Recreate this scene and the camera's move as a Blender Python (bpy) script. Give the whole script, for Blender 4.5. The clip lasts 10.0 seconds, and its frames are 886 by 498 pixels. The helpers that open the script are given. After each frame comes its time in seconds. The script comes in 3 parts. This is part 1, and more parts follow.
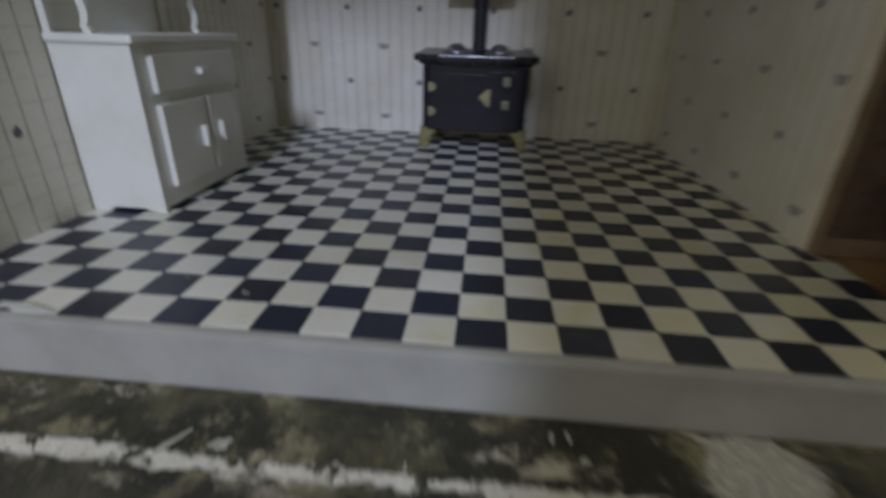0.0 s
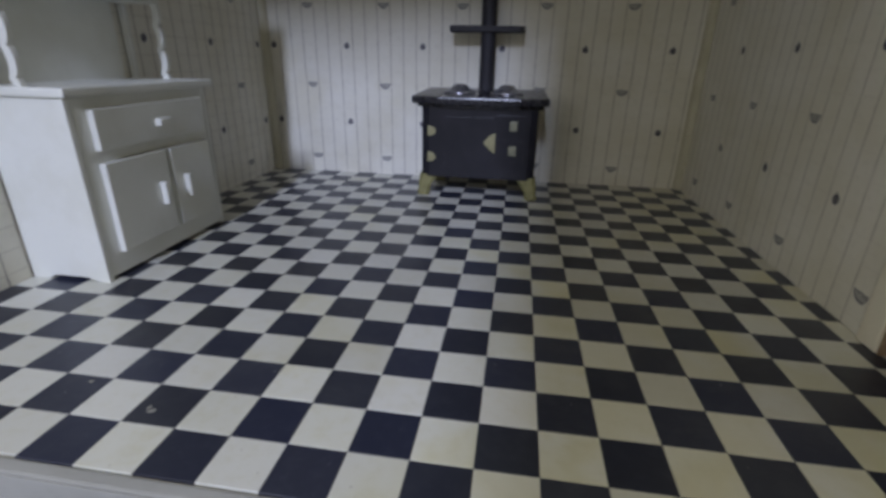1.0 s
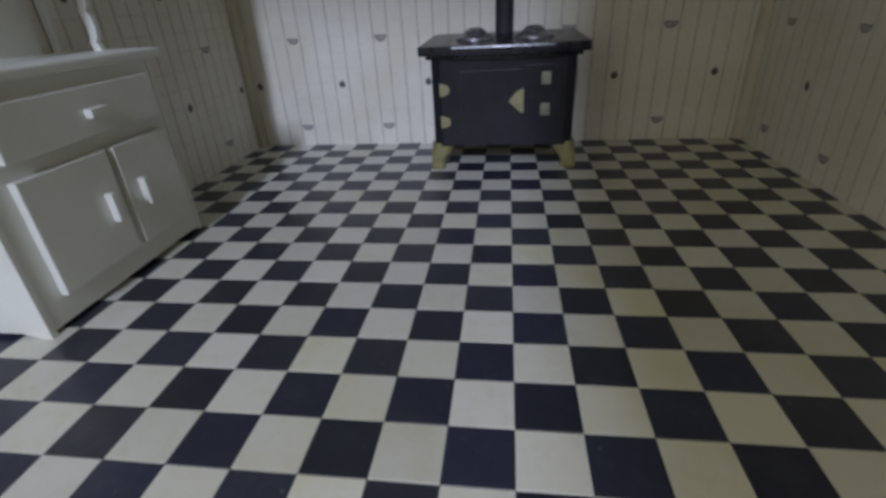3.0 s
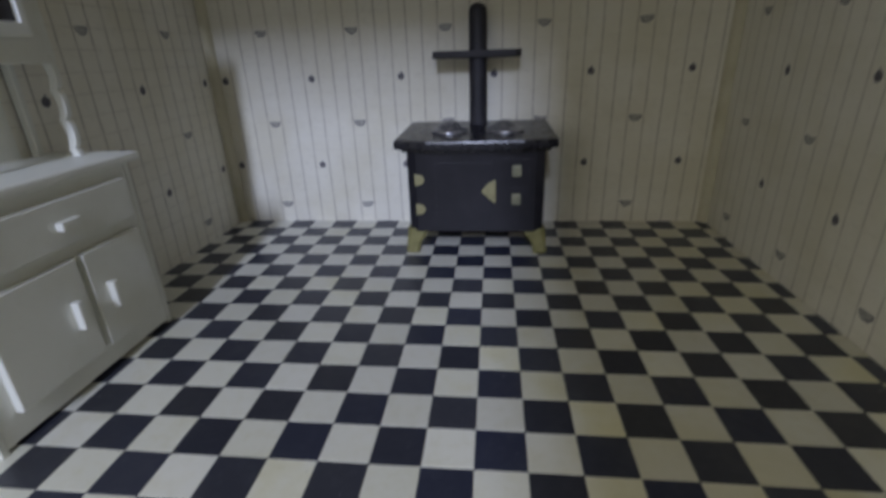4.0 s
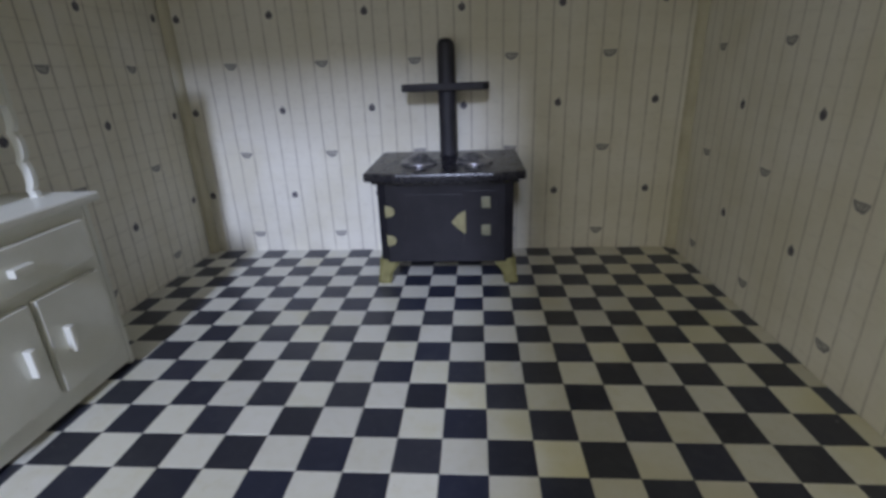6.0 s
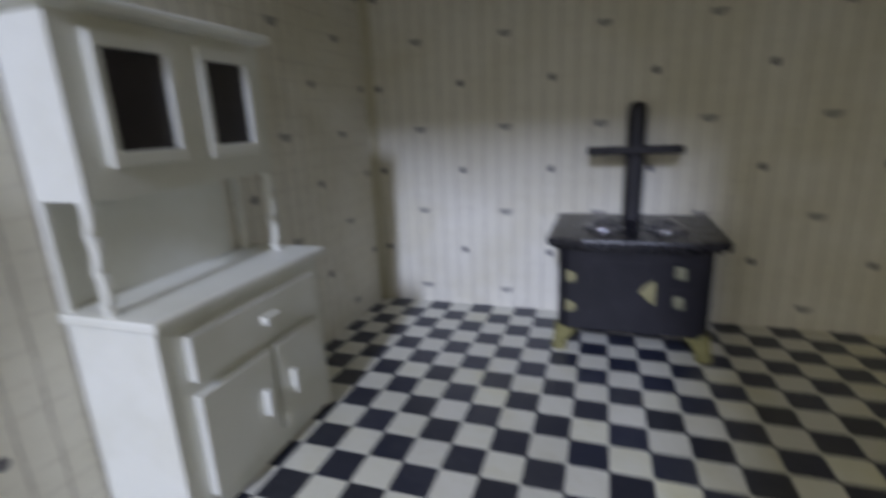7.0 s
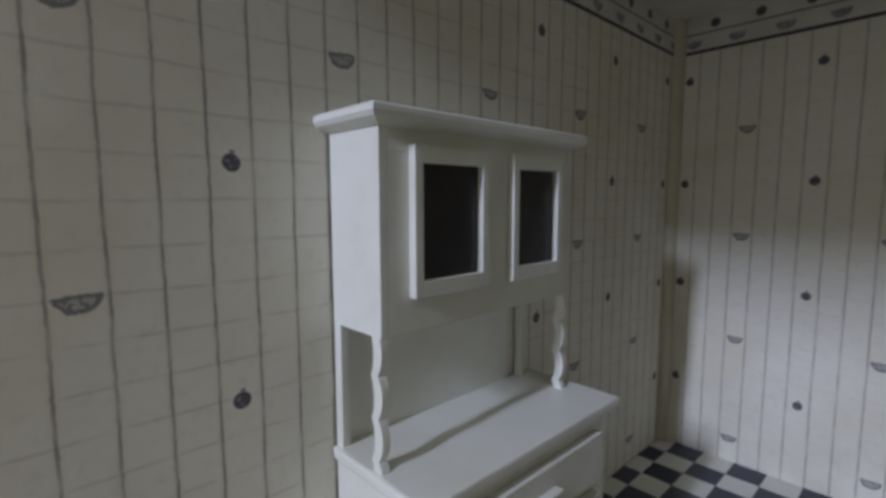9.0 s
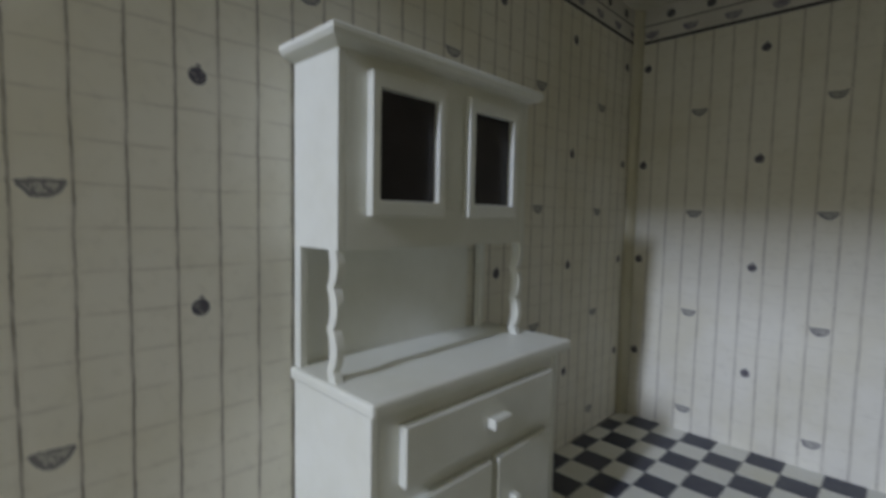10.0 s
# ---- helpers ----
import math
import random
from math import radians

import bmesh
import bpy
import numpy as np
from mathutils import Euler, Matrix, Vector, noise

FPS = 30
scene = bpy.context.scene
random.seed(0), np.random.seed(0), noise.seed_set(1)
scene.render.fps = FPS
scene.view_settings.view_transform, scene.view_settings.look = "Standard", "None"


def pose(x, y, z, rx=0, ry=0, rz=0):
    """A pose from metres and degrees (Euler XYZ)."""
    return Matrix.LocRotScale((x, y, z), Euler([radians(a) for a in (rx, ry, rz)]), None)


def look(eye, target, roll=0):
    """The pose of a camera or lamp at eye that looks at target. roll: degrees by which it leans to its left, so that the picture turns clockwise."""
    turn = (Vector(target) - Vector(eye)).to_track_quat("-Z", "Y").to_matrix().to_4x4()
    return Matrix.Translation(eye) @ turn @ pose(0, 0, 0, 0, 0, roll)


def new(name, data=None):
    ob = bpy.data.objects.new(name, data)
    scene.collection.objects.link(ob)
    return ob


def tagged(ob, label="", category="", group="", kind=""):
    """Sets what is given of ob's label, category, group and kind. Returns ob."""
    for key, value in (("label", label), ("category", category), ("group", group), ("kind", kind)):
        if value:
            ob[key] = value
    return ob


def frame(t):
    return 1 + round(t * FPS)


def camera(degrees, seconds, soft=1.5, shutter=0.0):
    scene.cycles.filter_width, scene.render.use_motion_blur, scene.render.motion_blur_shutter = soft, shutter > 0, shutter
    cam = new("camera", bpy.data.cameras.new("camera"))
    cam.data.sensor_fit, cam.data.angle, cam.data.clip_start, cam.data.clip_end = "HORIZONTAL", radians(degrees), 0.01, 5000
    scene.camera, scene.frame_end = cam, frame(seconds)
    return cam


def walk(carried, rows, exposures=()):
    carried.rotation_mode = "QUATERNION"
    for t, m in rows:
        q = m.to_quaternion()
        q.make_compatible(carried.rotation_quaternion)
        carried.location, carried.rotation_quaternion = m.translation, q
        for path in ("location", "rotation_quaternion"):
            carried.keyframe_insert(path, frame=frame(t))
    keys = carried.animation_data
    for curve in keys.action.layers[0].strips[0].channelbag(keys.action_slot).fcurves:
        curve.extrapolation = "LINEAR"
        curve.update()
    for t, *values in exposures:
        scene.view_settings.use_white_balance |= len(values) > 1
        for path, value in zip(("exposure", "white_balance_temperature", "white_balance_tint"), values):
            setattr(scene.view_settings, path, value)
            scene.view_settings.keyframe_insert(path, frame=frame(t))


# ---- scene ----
# A doll's house kitchen at one twelfth. All sizes below are written as for a
# full-size room, in metres, and scaled down by S when they are built.
S = 1.0 / 12.0
cam = camera(86.0, 10.0, soft=3.3, shutter=0.6)
PATH = [
    (0, (-0.131, -1.857, 1.070), (-0.281, -0.048, 0.232), 1.68),
    (0.2, (-0.044, -1.557, 1.154), (-0.383, 0.222, 0.305), -0.93),
    (0.3, (-0.066, -1.454, 1.231), (-0.423, 0.336, 0.413), 0.12),
    (0.5, (0.009, -1.287, 1.177), (-0.395, 0.521, 0.422), 0.69),
    (1, (0.054, -1.301, 1.159), (-0.215, 0.536, 0.415), 1.12),
    (1.5, (-0.070, -1.118, 1.213), (-0.281, 0.695, 0.397), -0.42),
    (2, (-0.157, -0.889, 1.111), (-0.388, 0.898, 0.243), -2.33),
    (2.2, (-0.131, -0.855, 1.085), (-0.392, 0.926, 0.213), -3.14),
    (3.3, (-0.259, -0.536, 1.213), (-0.517, 1.212, 0.275), -3.26),
    (3.5, (-0.216, -0.514, 1.278), (-0.478, 1.264, 0.400), -3.78),
    (4, (-0.138, -0.515, 1.433), (-0.345, 1.321, 0.667), -2.04),
    (4.5, (-0.050, -0.476, 1.553), (-0.226, 1.412, 0.917), -0.63),
    (5, (-0.029, -0.424, 1.508), (-0.193, 1.470, 0.889), -0.60),
    (5.2, (0.013, -0.418, 1.491), (-0.158, 1.474, 0.866), -0.98),
    (6.3, (-0.074, -0.488, 1.540), (-0.205, 1.375, 0.823), -2.52),
    (6.5, (-0.112, -0.484, 1.515), (-0.237, 1.382, 0.805), -2.58),
    (6.7, (-0.234, -0.492, 1.535), (-0.428, 1.363, 0.813), -2.50),
    (6.8, (-0.354, -0.501, 1.558), (-0.657, 1.381, 0.951), -2.90),
    (6.9, (-0.458, -0.509, 1.577), (-0.892, 1.374, 1.060), -1.89),
    (7, (-0.488, -0.486, 1.668), (-1.114, 1.344, 1.156), -2.59),
    (7.5, (-0.790, -0.531, 1.848), (-1.646, 1.228, 1.435), -0.15),
    (7.8, (-0.782, -0.423, 1.849), (-1.789, 1.277, 1.538), 0.22),
    (8, (-0.849, -0.451, 1.890), (-1.983, 1.170, 1.599), 0.33),
    (8.2, (-0.927, -0.319, 1.870), (-2.290, 1.122, 1.610), -0.75),
    (8.3, (-1.000, -0.219, 1.876), (-2.408, 1.177, 1.611), -0.65),
    (8.5, (-1.116, -0.087, 1.976), (-2.559, 1.255, 1.633), 0.54),
    (9, (-1.071, -0.119, 1.874), (-2.523, 1.241, 1.668), -0.12),
    (9.5, (-1.066, -0.149, 1.718), (-2.495, 1.248, 1.641), 0.29),
    (10, (-0.922, -0.141, 1.570), (-2.318, 1.284, 1.427), 1.22),
]
EXPOSURES = [(0.0, -0.43, 6200, 18), (0.5, -0.07, 5840, 21), (1.2, 0.0, 6090, 19), (2.2, -0.10, 6130, 18), (3.4, -0.11, 6230, 17), (4.2, 0.16, 6140, 17), (5.0, 0.33, 6090, 17), (6.5, 0.36, 6090, 18), (7.0, 0.25, 6220, 18), (7.5, -0.03, 6460, 14), (8.2, -0.02, 6260, 14), (9.0, -0.09, 6210, 18), (9.5, -0.11, 6600, 11), (10.0, -0.09, 6500, 11)]
walk(cam, [(t, look(Vector(eye) * S, Vector(aim) * S, roll)) for t, eye, aim, roll in PATH], EXPOSURES)

# ---- light ----
world = bpy.data.worlds.new("room_ambience")
scene.world = world
world.use_nodes = True
world.node_tree.nodes["Background"].inputs[0].default_value = (1.03, 1.0, 0.82, 1)
world.node_tree.nodes["Background"].inputs[1].default_value = 0.77
scene.view_settings.exposure = 0.0

def area_lamp(name, eye, target, width, height, power, colour):
    lamp = bpy.data.lights.new(name, "AREA")
    lamp.shape, lamp.size, lamp.size_y = "RECTANGLE", width * S, height * S
    lamp.energy, lamp.color = power, colour
    ob = new(name, lamp)
    ob.matrix_world = look(Vector(eye) * S, Vector(target) * S)
    return ob

# daylight of a window of the room in which the doll's house stands
area_lamp("window_light", (-0.70, -22.0, 13.4), (-1.0, 2.0, 0.6), 1.1, 4.4, 28.0, (0.70, 0.79, 1.0))

# ---- materials ----
def nodes_of(name):
    mat = bpy.data.materials.new(name)
    mat.use_nodes = True
    nt = mat.node_tree
    return mat, nt, nt.nodes["Principled BSDF"]

class Net:
    """Short hand for shader nodes."""
    def __init__(self, nt):
        self.nt = nt
    def put(self, sock, v):
        if isinstance(v, bpy.types.NodeSocket):
            self.nt.links.new(v, sock)
        else:
            sock.default_value = v
    def m(self, op, a, b=0.0, c=0.0):
        n = self.nt.nodes.new("ShaderNodeMath")
        n.operation = op
        for i, v in enumerate((a, b, c)):
            self.put(n.inputs[i], v)
        return n.outputs[0]
    def noise(self, vec, scale, detail=3.0, rough=0.55, dim="3D"):
        n = self.nt.nodes.new("ShaderNodeTexNoise")
        n.noise_dimensions = dim
        if vec is not None:
            self.put(n.inputs["Vector"], vec)
        n.inputs["Scale"].default_value = scale
        n.inputs["Detail"].default_value = detail
        n.inputs["Roughness"].default_value = rough
        return n.outputs[0]
    def step(self, v, lo, hi, a=0.0, b=1.0):
        n = self.nt.nodes.new("ShaderNodeMapRange")
        n.interpolation_type = "SMOOTHSTEP"
        for i, x in enumerate((v, lo, hi, a, b)):
            self.put(n.inputs[i], x)
        return n.outputs[0]
    def mix(self, fac, a, b):
        n = self.nt.nodes.new("ShaderNodeMix")
        n.data_type = "RGBA"
        self.put(n.inputs[0], fac)
        for i, v in ((6, a), (7, b)):
            if isinstance(v, tuple):
                v = (*v[:3], 1.0)
            self.put(n.inputs[i], v)
        return n.outputs[2]
    def place(self):
        """The place in the room, at full size."""
        geo = self.nt.nodes.new("ShaderNodeNewGeometry")
        n = self.nt.nodes.new("ShaderNodeVectorMath")
        n.operation = "SCALE"
        self.nt.links.new(geo.outputs["Position"], n.inputs[0])
        n.inputs["Scale"].default_value = 1.0 / S
        return n.outputs[0]
    def split(self, vec):
        n = self.nt.nodes.new("ShaderNodeSeparateXYZ")
        self.nt.links.new(vec, n.inputs[0])
        return n.outputs
    def join(self, x, y, z):
        n = self.nt.nodes.new("ShaderNodeCombineXYZ")
        for i, v in enumerate((x, y, z)):
            self.put(n.inputs[i], v)
        return n.outputs[0]
    def bump(self, height, strength, dist, bsdf):
        n = self.nt.nodes.new("ShaderNodeBump")
        n.inputs["Strength"].default_value = strength
        n.inputs["Distance"].default_value = dist * S
        self.put(n.inputs["Height"], height)
        self.nt.links.new(n.outputs[0], bsdf.inputs["Normal"])

def surface(name, colour, second, rough, metal=0.0, grain=6.0, fine=60.0, relief=0.3, coat=0.0, depth=0.004, jitter=0.0):
    """A mottled surface: broad patches of the second colour, fine grain in gloss and relief."""
    mat, nt, b = nodes_of(name)
    q = Net(nt)
    p = q.place()
    broad = q.noise(p, grain, 4.0, 0.6)
    thin = q.noise(p, fine, 3.0, 0.6)
    col = q.mix(q.step(broad, 0.38, 0.68), colour, second)
    col = q.mix(q.m("MULTIPLY", q.step(thin, 0.55, 0.75), 0.35), col, second)
    if jitter:
        info = nt.nodes.new("ShaderNodeObjectInfo")
        hsv = nt.nodes.new("ShaderNodeHueSaturation")
        q.put(hsv.inputs["Color"], col)
        q.put(hsv.inputs["Value"], q.m("ADD", 1.0 - jitter, q.m("MULTIPLY", info.outputs["Random"], 2 * jitter)))
        col = hsv.outputs[0]
    q.put(b.inputs["Base Color"], col)
    q.put(b.inputs["Roughness"], q.m("ADD", rough - 0.08, q.m("MULTIPLY", thin, 0.16)))
    b.inputs["Metallic"].default_value = metal
    b.inputs["Coat Weight"].default_value = coat
    q.bump(thin, relief, depth, b)
    return mat

def wallpaper(name, axis, phase, faint, ink):
    """Printed paper: pinstripes, faint cross lines, rows of berries and of melon slices half way between them."""
    mat, nt, b = nodes_of(name)
    q = Net(nt)
    p = q.place()
    xyz = q.split(p)
    wob = q.noise(p, 3.0, 2.0)
    u = q.m("ADD", q.m("SUBTRACT", xyz[axis], phase), q.m("MULTIPLY", q.m("SUBTRACT", wob, 0.5), 0.012))
    jit = q.m("MULTIPLY", q.m("SUBTRACT", q.noise(p, 32.0, 3.0, 0.7), 0.5), 0.010)
    v = q.m("ADD", xyz[2], q.m("MULTIPLY", q.m("SUBTRACT", wob, 0.5), 0.02))
    strip = q.m("ABSOLUTE", q.m("SUBTRACT", q.m("FRACT", q.m("DIVIDE", q.m("ADD", u, jit), 0.1275)), 0.5))
    worn = q.step(q.noise(q.join(q.m("MULTIPLY", u, 30.0), q.m("MULTIPLY", v, 7.0), 0.0), 1.0, 3.0), 0.3, 0.62, 0.35, 1.0)
    line = q.m("MULTIPLY", q.step(strip, 0.018, 0.052, 1.0, 0.0), worn)
    edge = q.m("MULTIPLY", q.step(strip, 0.04, 0.16, 1.0, 0.0), 0.10)
    cross = q.m("ABSOLUTE", q.m("SUBTRACT", q.m("FRACT", q.m("DIVIDE", q.m("ADD", v, jit), 0.121)), 0.5))
    cworn = q.step(q.noise(q.join(q.m("MULTIPLY", u, 6.0), q.m("MULTIPLY", v, 14.0), 3.0), 1.0, 3.0), 0.30, 0.60)
    cline = q.m("MULTIPLY", q.m("MULTIPLY", q.step(cross, 0.02, 0.06, 1.0, 0.0), cworn), faint)
    # berries
    def cell(x, off, size):
        return q.m("MULTIPLY", q.m("SUBTRACT", q.m("FRACT", q.m("ADD", q.m("DIVIDE", q.m("SUBTRACT", x, off), size), 0.5)), 0.5), size)
    bu, bv = cell(u, 0.3825, 0.765), cell(v, 0.53, 0.727)
    r = q.m("SQRT", q.m("ADD", q.m("POWER", q.m("ABSOLUTE", bu), 2.0), q.m("POWER", q.m("ABSOLUTE", bv), 2.0)))
    berry = q.step(r, 0.024, 0.031, 1.0, 0.0)
    lump = q.noise(p, 55.0, 2.0)
    stem = q.m("MULTIPLY", q.step(q.m("ABSOLUTE", q.m("SUBTRACT", bu, 0.004)), 0.004, 0.011, 1.0, 0.0), q.step(q.m("ABSOLUTE", q.m("SUBTRACT", bv, 0.031)), 0.004, 0.010, 1.0, 0.0))
    berry = q.m("MAXIMUM", q.m("MULTIPLY", berry, q.step(lump, 0.25, 0.5, 0.7, 1.0)), q.m("MULTIPLY", stem, 0.75))
    # slices
    blur = q.m("MULTIPLY", q.m("SUBTRACT", q.noise(q.join(xyz[axis], xyz[2], 6.0), 17.0, 3.0, 0.7), 0.5), 0.03)
    su, sv = cell(q.m("ADD", u, blur), 0.0, 0.765), cell(q.m("ADD", v, blur), 0.185, 0.727)
    sr = q.m("SQRT", q.m("ADD", q.m("POWER", q.m("ABSOLUTE", su), 2.0), q.m("POWER", q.m("ABSOLUTE", q.m("MULTIPLY", sv, 1.05)), 2.0)))
    half = q.m("MULTIPLY", q.step(sr, 0.047, 0.055, 1.0, 0.0), q.step(sv, -0.002, 0.006, 1.0, 0.0))
    rind = q.step(q.m("ABSOLUTE", q.m("SUBTRACT", sr, 0.046)), 0.005, 0.012, 1.0, 0.0)
    rim = q.step(q.m("ABSOLUTE", sv), 0.004, 0.012, 1.0, 0.0)
    seeds = q.step(q.noise(p, 90.0, 1.0), 0.52, 0.6)
    tone = q.m("MAXIMUM", q.m("MAXIMUM", rind, rim), q.m("ADD", 0.58, q.m("MULTIPLY", seeds, 0.4)))
    slice_ = q.m("MULTIPLY", half, tone)
    paper = q.mix(q.step(q.noise(p, 1.3, 4.0, 0.6), 0.35, 0.7), (0.805, 0.785, 0.70), (0.71, 0.68, 0.56))
    paper = q.mix(q.m("MULTIPLY", q.step(q.noise(p, 26.0, 3.0), 0.5, 0.75), 0.25), paper, (0.60, 0.58, 0.50))
    col = q.mix(q.m("MAXIMUM", edge, cline), paper, (0.34, 0.30, 0.25))
    col = q.mix(q.m("MULTIPLY", line, ink), col, (0.115, 0.092, 0.075))
    col = q.mix(q.m("MULTIPLY", slice_, 0.82), col, (0.10, 0.10, 0.13))
    col = q.mix(q.m("MULTIPLY", berry, 0.90), col, (0.024, 0.02, 0.055))
    q.put(b.inputs["Base Color"], col)
    b.inputs["Roughness"].default_value = 0.72
    h = q.m("ADD", q.m("MULTIPLY", q.noise(p, 45.0, 3.0), 0.4), q.m("MULTIPLY", q.noise(p, 6.0, 2.0), 1.0))
    q.bump(h, 0.22, 0.006, b)
    return mat

def border_paper(name, axis):
    """Printed border: a heavy line, a row of slices, a thin line, a row of berries."""
    mat, nt, b = nodes_of(name)
    q = Net(nt)
    p = q.place()
    xyz = q.split(p)
    u, v = xyz[axis], xyz[2]
    def cell(x, off, size):
        return q.m("MULTIPLY", q.m("SUBTRACT", q.m("FRACT", q.m("ADD", q.m("DIVIDE", q.m("SUBTRACT", x, off), size), 0.5)), 0.5), size)
    def band(z, w):
        return q.step(q.m("ABSOLUTE", q.m("SUBTRACT", v, z)), w * 0.6, w, 1.0, 0.0)
    su, sv = cell(u, 0.02, 0.27), q.m("SUBTRACT", v, 2.985)
    sr = q.m("SQRT", q.m("ADD", q.m("POWER", q.m("ABSOLUTE", su), 2.0), q.m("POWER", q.m("ABSOLUTE", q.m("MULTIPLY", sv, 1.1)), 2.0)))
    half = q.m("MULTIPLY", q.step(sr, 0.048, 0.056, 1.0, 0.0), q.step(sv, 0.0, 0.012, 1.0, 0.0))
    bu, bv = cell(u, 0.15, 0.27), q.m("SUBTRACT", v, 3.09)
    r = q.m("SQRT", q.m("ADD", q.m("POWER", q.m("ABSOLUTE", bu), 2.0), q.m("POWER", q.m("ABSOLUTE", bv), 2.0)))
    berry = q.step(r, 0.026, 0.035, 1.0, 0.0)
    n = q.noise(p, 30.0, 3.0)
    paper = q.mix(q.step(q.noise(p, 2.0, 4.0), 0.35, 0.7), (0.72, 0.71, 0.66), (0.60, 0.58, 0.53))
    col = q.mix(q.m("MULTIPLY", half, q.step(n, 0.3, 0.6, 0.45, 0.85)), paper, (0.14, 0.13, 0.20))
    col = q.mix(q.m("MULTIPLY", berry, 0.9), col, (0.04, 0.04, 0.06))
    col = q.mix(q.m("MAXIMUM", band(2.912, 0.014), q.m("MULTIPLY", band(3.035, 0.008), 0.7)), col, (0.05, 0.045, 0.055))
    q.put(b.inputs["Base Color"], col)
    b.inputs["Roughness"].default_value = 0.7
    q.bump(n, 0.3, 0.004, b)
    return mat

def weathered(name):
    """An old stained surface, green-brown and black, with a ragged line of flaking white paint."""
    mat, nt, b = nodes_of(name)
    q = Net(nt)
    p = q.place()
    x, y, z = q.split(p)
    big, mid, thin = q.noise(p, 1.7, 5.0, 0.65), q.noise(p, 5.5, 5.0, 0.65), q.noise(p, 34.0, 4.0, 0.65)
    col = q.mix(q.step(big, 0.40, 0.64), (0.022, 0.022, 0.014), (0.105, 0.10, 0.055))
    col = q.mix(q.m("MULTIPLY", q.step(mid, 0.50, 0.66), 0.8), col, (0.25, 0.23, 0.135))
    pale = q.noise(q.join(q.m("MULTIPLY", x, 1.0), q.m("MULTIPLY", y, 1.6), 4.0), 3.4, 6.0, 0.72)
    col = q.mix(q.step(pale, 0.57, 0.67, 0.0, 0.75), col, (0.56, 0.53, 0.40))
    ochre = q.noise(q.join(x, y, 9.0), 4.2, 4.0, 0.6)
    col = q.mix(q.step(ochre, 0.64, 0.72, 0.0, 0.7), col, (0.15, 0.12, 0.035))
    bits = q.noise(q.join(x, y, 17.0), 15.0, 3.0, 0.6)
    col = q.mix(q.step(bits, 0.68, 0.72, 0.0, 0.8), col, (0.26, 0.25, 0.20))
    col = q.mix(q.m("MULTIPLY", q.step(thin, 0.5, 0.72), 0.5), col, (0.015, 0.015, 0.012))
    # a bald grey patch
    far = q.m("SQRT", q.m("ADD", q.m("POWER", q.m("MULTIPLY", q.m("SUBTRACT", x, 0.87), 4.0), 2.0), q.m("POWER", q.m("MULTIPLY", q.m("ADD", y, 0.62), 5.0), 2.0)))
    bald = q.step(q.m("ADD", far, q.m("MULTIPLY", q.m("SUBTRACT", mid, 0.5), 1.6)), 0.75, 1.0, 1.0, 0.0)
    col = q.mix(q.m("MULTIPLY", bald, q.step(thin, 0.3, 0.6, 0.95, 0.6)), col, (0.56, 0.56, 0.49))
    ragged = q.m("ADD", y, q.m("MULTIPLY", q.m("SUBTRACT", q.noise(q.join(x, q.m("MULTIPLY", y, 2.0), z), 6.5, 6.0, 0.8), 0.5), 0.17))
    wide = q.step(q.noise(q.join(x, 0.0, 5.0), 2.4, 2.0), 0.4, 0.65, 0.024, 0.040)
    flake = q.m("MULTIPLY", q.step(q.m("SUBTRACT", q.m("ABSOLUTE", q.m("ADD", ragged, 0.786)), wide), -0.006, 0.008, 1.0, 0.0), q.step(q.noise(q.join(x, y, 2.0), 7.0, 4.0, 0.7), 0.39, 0.46))
    col = q.mix(flake, col, q.mix(thin, (0.74, 0.73, 0.64), (0.50, 0.48, 0.40)))
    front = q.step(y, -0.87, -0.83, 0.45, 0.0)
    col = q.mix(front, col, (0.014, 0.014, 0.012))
    q.put(b.inputs["Base Color"], col)
    q.put(b.inputs["Roughness"], q.step(mid, 0.3, 0.7, 0.55, 0.9))
    q.bump(q.m("ADD", q.m("ADD", q.m("MULTIPLY", mid, 1.0), q.m("MULTIPLY", thin, 0.35)), q.m("MULTIPLY", flake, 0.5)), 0.7, 0.03, b)
    return mat

